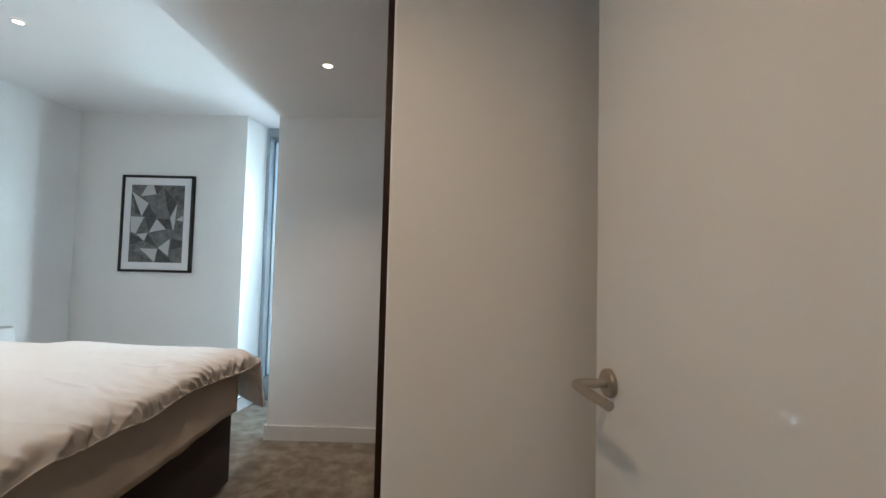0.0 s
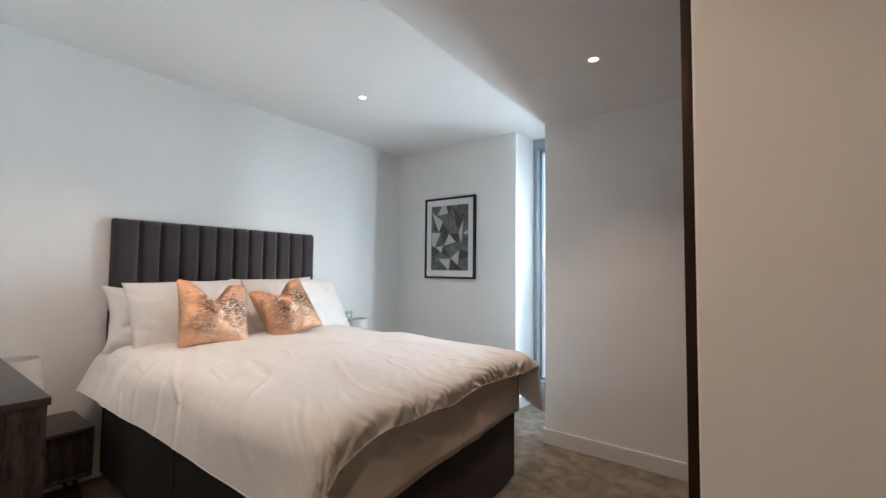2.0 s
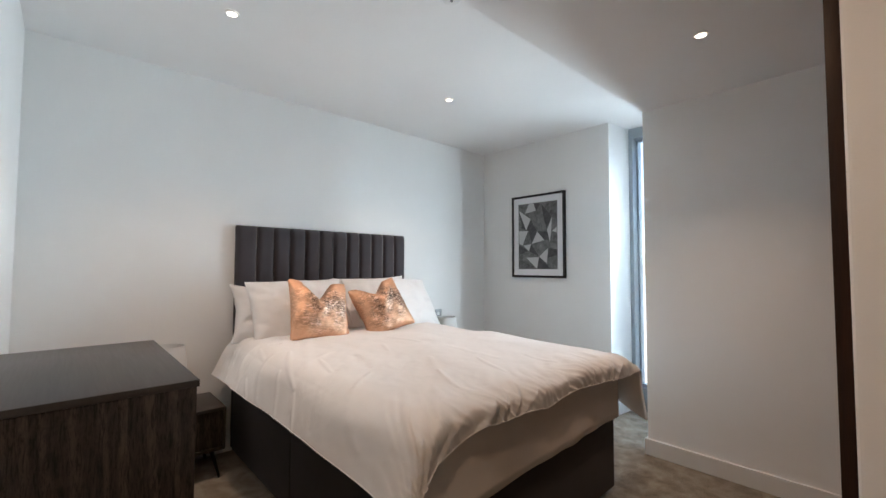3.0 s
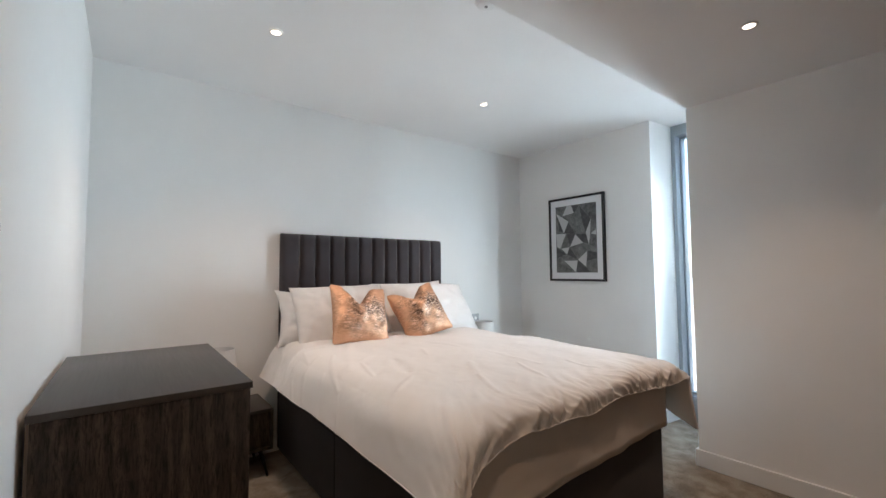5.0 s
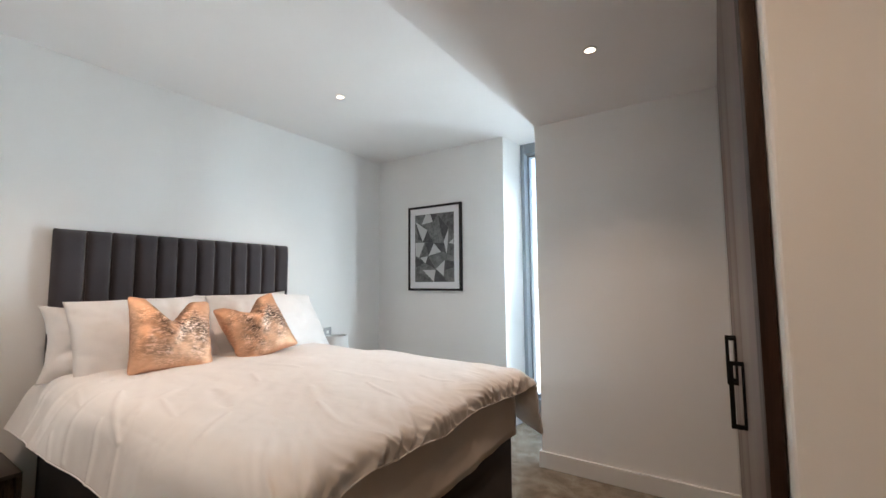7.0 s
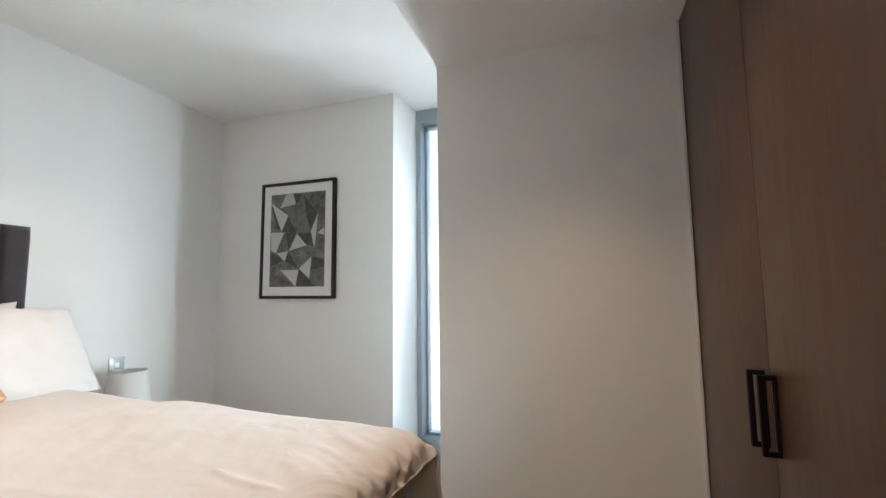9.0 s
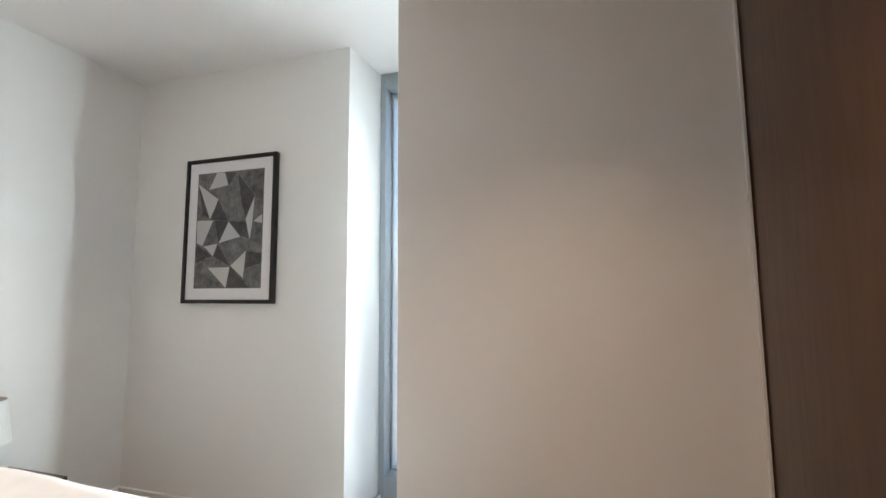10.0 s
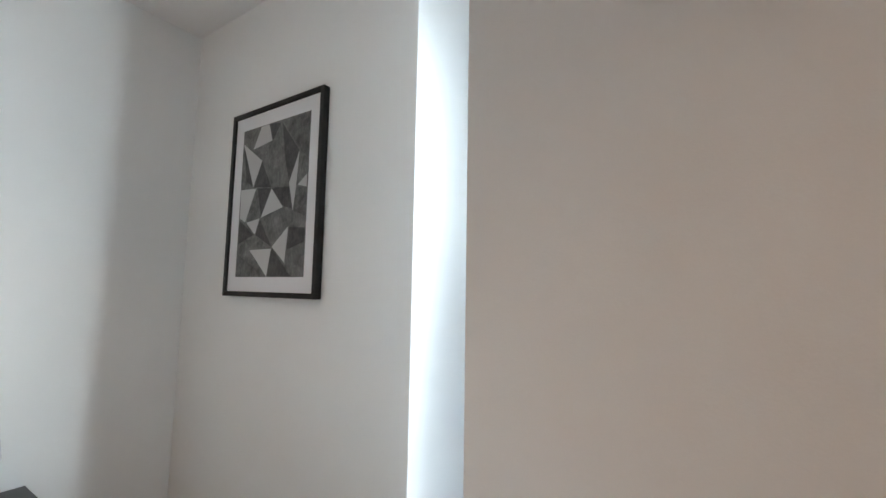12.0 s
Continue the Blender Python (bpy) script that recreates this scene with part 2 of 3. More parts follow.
def lathe(bm, profile, steps=40, centre=(0, 0, 0)):
    rings = []
    for r, z in profile:
        rings.append([bm.verts.new((centre[0] + r * math.cos(2 * math.pi * i / steps), centre[1] + r * math.sin(2 * math.pi * i / steps), centre[2] + z)) for i in range(steps)])
    for a, b in zip(rings, rings[1:]):
        for i in range(steps):
            j = (i + 1) % steps
            bm.faces.new((a[i], a[j], b[j], b[i]))
    return bm


def tube(bm, points, radius, steps=12):
    pts = [Vector(p) for p in points]
    rings = []
    for i, p in enumerate(pts):
        d = (pts[min(i + 1, len(pts) - 1)] - pts[max(i - 1, 0)]).normalized()
        side = d.orthogonal().normalized() if i == 0 else (side - d * side.dot(d)).normalized()
        up = d.cross(side)
        rings.append([bm.verts.new(p + radius * (math.cos(2 * math.pi * k / steps) * side + math.sin(2 * math.pi * k / steps) * up)) for k in range(steps)])
    for a, b in zip(rings, rings[1:]):
        for k in range(steps):
            j = (k + 1) % steps
            bm.faces.new((a[k], a[j], b[j], b[k]))
    bm.faces.new(rings[0][::-1])
    bm.faces.new(rings[-1])
    return bm


def mesh_of(name, bm, mat, smooth=None):
    bmesh.ops.recalc_face_normals(bm, faces=bm.faces)
    me = bpy.data.meshes.new(name)
    bm.to_mesh(me)
    bm.free()
    me.materials.append(mat)
    if smooth:
        me.shade_smooth()
        if smooth < 180:
            me.set_sharp_from_angle(angle=radians(smooth))
    return me


def part(name, bm, mat, parent, label="", smooth=35):
    ob = new(name, mesh_of(name, bm, mat, smooth))
    ob.parent = parent
    if label:
        ob["label"] = label
    return ob


def thing(name, place, label, category, group="", kind=""):
    ob = new(name)
    ob.matrix_world = place
    ob.empty_display_size = 0.1
    return tagged(ob, label, category, group, kind)


def structure(name, bm, mat, label, category, smooth=None):
    return tagged(new(name, mesh_of(name, bm, mat, smooth)), label, category, kind="structure")


def B(*a, **k):
    return box(bmesh.new(), *a, **k)

# ---------------------------------------------------------------- the shell of the room
X_BED, Y_DOOR, Y_PIC, X_COL, Y_COL = -3.14, -0.275, 3.389, -1.196, 2.874
Z_CEIL, Z_SOFFIT, Y_WIN = 2.522, 2.338, 3.70
X_PASSAGE = 0.30
Y_CREAM, X_CREAM = 0.870, -0.0820

structure("floor", B(-3.30, 2.05, -1.95, 3.95, -0.12, 0.0), CARPET, "mottled beige cut-pile carpet over the whole room", "carpet")
structure("ceiling", B(-3.30, 2.05, -1.95, 3.95, Z_CEIL, Z_CEIL + 0.15), CEIL, "smooth white painted plaster ceiling", "ceiling")
structure("ceiling_soffit", B(X_COL + 0.002, 2.0, Y_DOOR + 0.001, Y_COL + 0.098, Z_SOFFIT, Z_CEIL - 0.002, bevel=0.003), CEIL, "dropped white plaster soffit over the wardrobe side", "ceiling")
structure("wall_bed", B(X_BED - 0.15, X_BED, Y_DOOR - 0.1, 3.95, 0.0, Z_CEIL), WALL, "white painted wall behind the headboard", "wall")
pier = [(X_BED, Y_PIC), (-1.685, Y_PIC), (-1.650, Y_WIN + 0.02), (-1.650, 3.95), (X_BED, 3.95)]
structure("wall_picture", prism(bmesh.new(), pier, 0, Z_CEIL), WALL, "white painted pier with a splayed window reveal", "wall")
structure("wall_partition", B(X_COL, 2.0, Y_COL, Y_COL + 0.10, 0, Z_SOFFIT + 0.05, bevel=0.004), WALL, "white painted partition wall beside the wardrobe", "wall")
structure("wall_passage_end", B(X_PASSAGE, X_PASSAGE + 0.12, Y_COL + 0.10, 3.95, 0, Z_CEIL), WALL, "white painted end wall by the window", "wall")
structure("wall_entry", B(X_CREAM, 0.90, Y_CREAM, 1.00, 0, Z_SOFFIT + 0.05, bevel=0.009, segments=3), WALL, "white painted return wall beside the wardrobe", "wall")
structure("wall_entry_side", B(0.78, 0.90, Y_DOOR, Y_CREAM, 0, Z_SOFFIT), WALL, "white painted side wall of the entry", "wall")
wall = B(X_BED, -0.42, Y_DOOR - 0.10, Y_DOOR, 0, Z_CEIL)
structure("wall_door", wall, WALL, "white painted wall with the doorway", "wall")
structure("wall_door_end", B(0.52, 0.90, Y_DOOR - 0.10, -0.165, 0, Z_SOFFIT), WALL, "white painted wall beside the doorway", "wall")
structure("wall_door_head", B(-0.42, 0.52, Y_DOOR - 0.10, Y_DOOR, 2.06, Z_CEIL), WALL, "white painted wall above the doorway", "wall")
structure("wall_hall_back", B(-1.2, 1.3, -1.95, -1.85, 0, Z_CEIL), WALL, "white painted hall wall", "wall")
structure("wall_hall_side", B(-1.2, -1.1, -1.85, Y_DOOR - 0.10, 0, Z_CEIL), WALL, "white painted hall wall", "wall")
structure("wall_hall_end", B(1.2, 1.3, -1.85, Y_DOOR - 0.10, 0, Z_CEIL), WALL, "white painted hall wall", "wall")

# skirting boards, 100 mm high with an eased top edge
def skirting(name, x0, x1, y0, y1):
    structure(name, B(x0, x1, y0, y1, 0.0, 0.105, bevel=0.004), GLOSS, "white painted skirting board", "skirting board")


skirting("baseboard_1", X_COL - 0.016, -0.10, Y_COL - 0.016, Y_COL)
skirting("baseboard_2", X_COL - 0.016, X_COL, Y_COL, Y_COL + 0.116)
skirting("baseboard_3", X_BED, X_BED + 0.016, Y_DOOR, Y_PIC)
skirting("baseboard_4", X_BED + 0.016, -1.685, Y_PIC - 0.016, Y_PIC)
skirting("baseboard_5", X_BED + 0.016, -0.42, Y_DOOR, Y_DOOR + 0.016)
skirting("baseboard_6", X_CREAM + 0.02, 0.78, Y_CREAM - 0.016, Y_CREAM)
structure("baseboard_7", prism(bmesh.new(), [(-1.685, Y_PIC - 0.016), (-1.668, Y_PIC - 0.012), (-1.632, Y_WIN), (-1.650, Y_WIN)], 0, 0.105), GLOSS, "white painted skirting board", "skirting board")

# door frame of the entry
structure("trim_door", B(-0.455, -0.42, Y_DOOR - 0.11, Y_DOOR + 0.012, 0, 2.06), GLOSS, "white painted door jamb", "trim")
structure("trim_door_hinge", B(0.485, 0.52, Y_DOOR - 0.11, -0.17, 0, 2.058), GLOSS, "white painted door jamb", "trim")


# ---------------------------------------------------------------- window
def make_window():
    win = thing("window_1", pose(0, 0, 0), "full-height window in a grey-blue aluminium frame", "window", kind="structure")
    x0, x1 = -1.650, X_PASSAGE
    part("frame_jamb", B(x0, x0 + 0.035, Y_WIN, 3.90, 0, Z_CEIL, bevel=0.003), ALU, win)
    part("frame_jamb", B(x1 - 0.035, x1, Y_WIN, 3.90, 0, Z_CEIL, bevel=0.003), ALU, win)
    part("frame_head", B(x0 + 0.035, x1 - 0.035, Y_WIN, 3.90, 2.43, Z_CEIL, bevel=0.003), ALU, win)
    part("frame_sill", B(x0 + 0.035, x1 - 0.035, Y_WIN, 3.90, 0, 0.20, bevel=0.003), ALU, win)
    part("sash_bead", B(x0 + 0.035, x0 + 0.050, 3.785, 3.825, 0.20, 2.43, bevel=0.002), ALU, win)
    part("sash_bead", B(x0 + 0.050, x1 - 0.035, 3.785, 3.825, 2.415, 2.43, bevel=0.002), ALU, win)
    part("sash_bead", B(x0 + 0.050, x1 - 0.035, 3.785, 3.825, 0.20, 0.215, bevel=0.002), ALU, win)
    # post out of view, added to shade the reveal from the right-hand daylight lamp
    posts = [-0.55]
    for x in posts:
        part("shading_mullion", B(x - 0.03, x + 0.03, Y_WIN, 3.90, 0.215, 2.415, bevel=0.003), ALU, win)
    edges = [x0 + 0.05] + [v for x in posts for v in (x - 0.03, x + 0.03)] + [x1 - 0.035]
    for a, b in zip(edges[::2], edges[1::2]):
        pane = part("pane", B(a, b, 3.80, 3.81, 0.215, 2.415), GLASS, win, smooth=None)
        pane.visible_shadow = False


make_window()


# ---------------------------------------------------------------- entry door
def make_door():
    hinge, free = Vector((0.500, -0.157)), Vector((0.378, 0.765))
    turn = math.degrees(math.atan2(free.y - hinge.y, free.x - hinge.x))
    width = (free - hinge).length
    door = thing("door_1", pose(hinge.x, hinge.y, 0, 0, 0, turn), "open white painted flush door with a brushed nickel lever", "door", kind="structure")
    part("door_leaf", B(0, width, -0.044, 0.0, 0.008, 2.04, bevel=0.002), DOORP, door)
    u, z = width - 0.055, 1.040
    rose = lathe(bmesh.new(), [(0.0, 0), (0.028, 0), (0.028, 0.006), (0.026, 0.009), (0.0, 0.009)], 36)
    bmesh.ops.transform(rose, matrix=pose(u, 0, z, -90, 0, 0), verts=rose.verts)
    handle = part("door_handle", rose, NICKEL, door, "brushed nickel lever handle")
    bar = tube(bmesh.new(), [(u, 0.005, z), (u, 0.062, z), (u - 0.002, 0.069, z), (u - 0.008, 0.073, z), (u - 0.02, 0.074, z), (u - 0.130, 0.074, z)], 0.0088, 16)
    part("lever", bar, NICKEL, handle)
    part("hinge", B(-0.012, 0.002, -0.004, 0.008, 0.20, 0.30, bevel=0.002), NICKEL, door)
    part("hinge", B(-0.012, 0.002, -0.004, 0.008, 1.72, 1.82, bevel=0.002), NICKEL, door)


make_door()

# ---------------------------------------------------------------- ceiling fittings
def downlight(x, y, z):
    d = thing("downlight", pose(x, y, z), "small round recessed downlight, lit, with a white bezel", "downlight", "ceiling downlights")
    ring = lathe(bmesh.new(), [(0.023, 0.004), (0.024, -0.001), (0.033, -0.001), (0.034, 0.0), (0.034, 0.004)], 36)
    part("bezel", ring, PLASTIC, d)
    part("lens", lathe(bmesh.new(), [(0.0, 0.001), (0.0235, 0.001), (0.0235, 0.004)], 30), BULB, d, "glowing warm lens")


for x, y, z, share, tone, cone in SPOTS:
    downlight(x, y, z - 0.004)

alarm = thing("smoke_alarm", pose(-1.385, 1.215, Z_CEIL), "round white plastic smoke alarm on the ceiling", "smoke alarm")
part("base_ring", lathe(bmesh.new(), [(0.0, 0.0), (0.052, 0.0), (0.052, -0.008), (0.047, -0.010), (0.0, -0.010)], 40), PLASTIC, alarm)
part("cover", lathe(bmesh.new(), [(0.046, -0.010), (0.046, -0.014), (0.043, -0.026), (0.036, -0.031), (0.0, -0.032)], 40), PLASTIC, alarm)
part("test_button", lathe(bmesh.new(), [(0.0, -0.034), (0.008, -0.034), (0.008, -0.031)], 16), SCREEN, alarm)


# ---------------------------------------------------------------- wardrobe
def pull(parent, y, z0, z1, x):
    """A black square-section bow handle on a door that faces -x, and a black bar flat against that door."""
    bm = bmesh.new()
    s, out = 0.012, 0.038
    box(bm, x - out, x - out + s, y - s / 2, y + s / 2, z0, z1, 0.0012, 1)
    box(bm, x - out + s, x, y - s / 2, y + s / 2, z0, z0 + s, 0.0012, 1)
    box(bm, x - out + s, x, y - s / 2, y + s / 2, z1 - s, z1, 0.0012, 1)
    box(bm, x - s * 0.6, x + 0.001, y - s / 2, y + s / 2, z0 + s, z1 - s, 0.0008, 1)
    part("handle", bm, BLACK, parent, "black square bow handle", None)


def wardrobe():
    w = thing("built_in_wardrobe", pose(0, 0, 0), "built-in walnut wardrobe with full-height doors and black bow handles", "wardrobe")
    y0, y1, xf, top = 1.005, Y_COL - 0.004, -0.106, Z_SOFFIT - 0.002
    part("carcass", B(xf + 0.026, 0.55, y0 + 0.019, y1, 0.0, top), PANEL, w)
    part("end_panel", B(xf, xf + 0.022, 0.930, y0 + 0.018, 0.0, top, bevel=0.001), PANEL, w, "dark brown end panel")
    part("plinth", B(xf + 0.004, xf + 0.026, y0 + 0.019, y1, 0.0, 0.06), PANEL, w, "dark brown plinth")
    part("filler_strip", B(xf + 0.002, xf + 0.026, y1 - 0.022, y1, 0.062, top), WARDROBE, w)
    part("scribe_trim", B(xf - 0.009, xf - 0.002, y1 - 0.012, y1 + 0.001, 0.107, top), GLOSS, w, "thin white scribe strip")
    ys = [y0 + 0.020, 1.624, 2.222, y1 - 0.024]
    for i, (a, b) in enumerate(zip(ys, ys[1:])):
        door = part("wardrobe_door", B(xf, xf + 0.022, a + 0.0015, b - 0.0015, 0.062, top - 0.004, bevel=0.0012), WARDROBE, w)
        if i == 2:
            pull(door, a + 0.034, 0.816, 1.005, xf)
        else:
            pull(door, b - 0.034, 0.816, 1.005, xf)


wardrobe()

# ---------------------------------------------------------------- framed print
# facets of the print, in units of the sheet (across, up)
PALE = [
    ((0.29, 0.995), (0.41, 0.995), (0.47, 0.880), (0.18, 0.853)),
    ((0.01, 0.909), (0.33, 0.761), (0.21, 0.595)),
    ((0.01, 0.588), (0.26, 0.580), (0.11, 0.364), (0.02, 0.393)),
    ((0.50, 0.560), (0.68, 0.431), (0.36, 0.382)),
    ((0.13, 0.360), (0.34, 0.377), (0.28, 0.274)),
    ((0.87, 0.760), (0.85, 0.553), (0.82, 0.402), (0.75, 0.576)),
    ((0.99, 0.613), (0.99, 0.534), (0.87, 0.555)),
    ((0.77, 0.308), (0.74, 0.086), (0.55, 0.188)),
    ((0.21, 0.175), (0.54, 0.176), (0.49, 0.005)),
]
DARK = [
    ((0.33, 0.756), (0.49, 0.572), (0.23, 0.590)),
    ((0.61, 0.978), (0.87, 0.770), (0.75, 0.591), (0.69, 0.703)),
    ((0.42, 0.995), (0.59, 0.984), (0.35, 0.763), (0.48, 0.879)),
    ((0.50, 0.566), (0.76, 0.553), (0.81, 0.414), (0.69, 0.434)),
    ((0.28, 0.579), (0.49, 0.564), (0.36, 0.387)),
    ((0.35, 0.370), (0.54, 0.188), (0.29, 0.273)),
    ((0.78, 0.302), (0.99, 0.290), (0.99, 0.206), (0.76, 0.165)),
    ((0.55, 0.182), (0.83, 0.005), (0.50, 0.005)),
    ((0.02, 0.378), (0.26, 0.274), (0.01, 0.217)),
    ((0.02, 0.883), (0.20, 0.598), (0.09, 0.642)),
]
DEEP = [
    ((0.63, 0.981), (0.99, 0.992), (0.99, 0.716), (0.87, 0.774)),
    ((0.86, 0.544), (0.99, 0.527), (0.99, 0.359), (0.82, 0.402)),
    ((0.01, 0.005), (0.01, 0.151), (0.48, 0.005)),
]
WASHED = [
    ((0.60, 0.971), (0.35, 0.755), (0.53, 0.574), (0.74, 0.558), (0.68, 0.704)),
    ((0.36, 0.375), (0.69, 0.428), (0.82, 0.396), (0.99, 0.352), (0.99, 0.296), (0.77, 0.314), (0.55, 0.197)),
    ((0.76, 0.159), (0.99, 0.200), (0.99, 0.005), (0.84, 0.005), (0.75, 0.082)),
]


def picture():
    x0, x1, z0, z1, yf = -2.724, -2.107, 1.155, 1.981, 3.358
    p = thing("picture_frame", pose(0, 0, 0), "grey geometric triangle print in a black box frame with white mat", "picture")
    t = 0.021
    for a in ((x0, x0 + t, z0, z1), (x1 - t, x1, z0, z1), (x0 + t, x1 - t, z1 - t, z1), (x0 + t, x1 - t, z0, z0 + t)):
        part("frame_bar", B(a[0], a[1], yf, Y_PIC - 0.002, a[2], a[3], bevel=0.0012), FRAMEBLACK, p)
    part("mat_board", B(x0 + t, x1 - t, yf + 0.010, yf + 0.014, z0 + t, z1 - t), MATBOARD, p, "white mat board")
    sx0, sx1, sz0, sz1 = x0 + 0.081, x1 - 0.081, z0 + 0.083, z1 - 0.083
    w, h = sx1 - sx0, sz1 - sz0
    sheet = part("print_sheet", B(sx0, sx1, yf + 0.0085, yf + 0.0098, sz0, sz1), PRINT_MID, p, "mottled grey print", None)
    for shapes, mat, y in ((WASHED, PRINT_WASHED, 0.0080), (DEEP, PRINT_DEEP, 0.0080), (DARK, PRINT_DARK, 0.0078), (PALE, PRINT_LIGHT, 0.0076)):
        for outline in shapes:
            bm = bmesh.new()
            front = [bm.verts.new((sx0 + u * w, yf + y, sz0 + v * h)) for u, v in outline]
            face = bm.faces.new(front)
            ex = bmesh.ops.extrude_face_region(bm, geom=[face])
            bmesh.ops.translate(bm, vec=(0, 0.0004, 0), verts=[v for v in ex["geom"] if isinstance(v, bmesh.types.BMVert)])
            part("facet", bm, mat, sheet, "", None)


picture()


# ---------------------------------------------------------------- bed
def bed():
    b = thing("bed", pose(0, 0, 0), "king-size divan bed with a tall channelled charcoal velvet headboard", "bed")
    x0, xm, x1, y0, y1 = -3.075, -2.105, -1.135, 0.790, 2.255
    for a, c in ((x0, xm - 0.002), (xm + 0.002, x1)):
        base = part("divan_base", B(a, c, y0, y1, 0.024, 0.420, bevel=0.012, segments=3), DIVAN, b, "dark grey upholstered divan half")
        for x in (a + 0.06, c - 0.06):
            for y in (y0 + 0.06, y1 - 0.06):
                part("castor", lathe(bmesh.new(), [(0.0, 0.0), (0.016, 0.0), (0.020, 0.006), (0.020, 0.018), (0.010, 0.026)], 16, (x, y, 0)), RUBBER, base)
    mat = B(x0, -1.106, y0 - 0.005, y1 + 0.016, 0.421, 0.715, bevel=0.05, segments=4)
    part("mattress", mat, TICKING, b, "off-white covered mattress", 60)
    # the cover's skirt sags a little below the mattress along the foot
    skirt = bmesh.new()
    cols, rows = 60, 8
    grid = []
    for i in range(cols + 1):
        u = i / cols
        low = 0.432 - 0.062 * (1 - u) ** 1.2 + 0.004 * math.sin(u * 17)
        grid.append([skirt.verts.new((-1.096 + 0.004 * math.sin(u * 31 + 2 * math.sin(u * 9)) * (1 - r / rows) - 0.004 * (r / rows) ** 3, y0 - 0.003 + (y1 - 0.030 - y0) * u, low + (0.690 - low) * r / rows)) for r in range(rows + 1)])
    for g, h in zip(grid, grid[1:]):
        for r in range(rows):
            skirt.faces.new((g[r], h[r], h[r + 1], g[r + 1]))
    hem = part("mattress_skirt", skirt, TICKING, b, "off-white cover hanging at the foot", 180)
    hem.modifiers.new("thickness", "SOLIDIFY").thickness = 0.004
    # headboard: a board behind twelve padded channels with piping between
    hy0, hy1, z0, z1 = 0.792, 2.242, 0.03, 1.541
    part("headboard_panel", B(X_BED + 0.002, -3.112, hy0 + 0.004, hy1 - 0.004, z0, z1 - 0.004, bevel=0.004), DIVAN, b)
    n = 12
    step = (hy1 - hy0) / (n + 0.2)
    lines = [hy0] + [hy0 + step * (k + 0.2) for k in range(1, n)] + [hy1]
    for i in range(n):
        bm = bmesh.new()
        cols, rows = 10, 14
        grid = []
        for r in range(rows + 1):
            v = r / rows
            z = z0 + (z1 - z0) * (1 - (1 - v) ** 1.6)
            line = []
            for c in range(cols + 1):
                u = c / cols
                round_v = max(0.0, 1 - max(0, (z - (z1 - 0.045)) / 0.045) ** 2.4)
                e = 1 - abs(2 * u - 1) ** 5
                line.append(bm.verts.new((-3.112 + 0.004 + 0.036 * (e ** 0.6) * round_v ** 0.6, lines[i] + 0.002 + (lines[i + 1] - lines[i] - 0.004) * u, z)))
            grid.append(line)
        for r in range(rows):
            for c in range(cols):
                bm.faces.new((grid[r][c], grid[r][c + 1], grid[r + 1][c + 1], grid[r + 1][c]))
        ch = part("headboard_channel", bm, VELVET, b, "", 180)
    for i in range(1, n):
        y = lines[i]
        part("piping", tube(bmesh.new(), [(-3.100, y, z0), (-3.097, y, 0.8), (-3.098, y, z1 - 0.03), (-3.106, y, z1 - 0.006)], 0.0035, 8), VELVET, b, "", 180)


bed()


def fold(s, r, steep=0.93):
    """Cloth that runs s past an edge: how far out it lies and how far it drops, over an edge of radius r."""
    if s <= 0:
        return 0.0, 0.0
    a = min(s / r, math.pi / 2 * steep)
    rest = max(0.0, s - r * a)
    return r * math.sin(a) + rest * math.cos(a), r * (1 - math.cos(a)) + rest * math.sin(a)


def smoothstep(a, b, x):
    t = max(0.0, min(1.0, (x - a) / (b - a)))
    return t * t * (3 - 2 * t)


def ridge(v, width):
    """A soft sharp-topped crease where the noise crosses nought."""
    return max(0.0, 1 - abs(noise.noise(v)) / width)


# long soft creases pressed into the cover: from x, y to x, y, height, half-width
CREASES = [(-2.75, 0.95, -2.55, 0.62, 0.006, 0.030), (-2.48, 1.02, -2.30, 0.60, -0.004, 0.035), (-2.10, 0.98, -1.86, 0.60, 0.005, 0.028),
           (-1.78, 0.86, -1.62, 0.58, -0.003, 0.030), (-2.62, 1.10, -1.95, 0.80, 0.006, 0.030), (-1.95, 1.06, -1.70, 0.98, -0.012, 0.035),
           (-1.62, 1.30, -1.14, 1.02, 0.006, 0.030), (-2.9, 0.85, -2.80, 0.60, 0.006, 0.025), (-1.75, 1.55, -1.45, 1.62, 0.004, 0.025),
           (-2.2, 1.45, -1.95, 1.50, 0.004, 0.02), (-2.35, 0.80, -2.22, 0.55, 0.008, 0.018), (-2.66, 0.98, -2.56, 0.50, 0.012, 0.020), (-2.56, 0.90, -2.48, 0.52, -0.010, 0.018), (-2.30, 0.86, -1.90, 0.68, 0.010, 0.016), (-2.12, 0.72, -2.00, 0.52, 0.010, 0.015), (-2.84, 0.92, -2.74, 0.52, 0.009, 0.016), (-2.55, 0.78, -2.36, 0.74, 0.006, 0.011), (-2.02, 0.90, -1.78, 0.84, 0.006, 0.011), (-2.42, 0.62, -2.30, 0.52, 0.008, 0.012), (-1.88, 0.66, -1.76, 0.53, 0.008, 0.012), (-1.62, 0.95, -1.50, 0.80, 0.006, 0.012), (-2.05, 1.30, -1.90, 1.24, 0.004, 0.012), (-2.72, 1.02, -2.50, 0.98, 0.005, 0.012), (-1.45, 1.20, -1.22, 1.10, 0.007, 0.013), (-1.50, 1.52, -1.25, 1.44, 0.006, 0.013), (-1.42, 1.82, -1.20, 1.78, 0.006, 0.013), (-1.50, 0.80, -1.30, 0.60, 0.004, 0.03)]


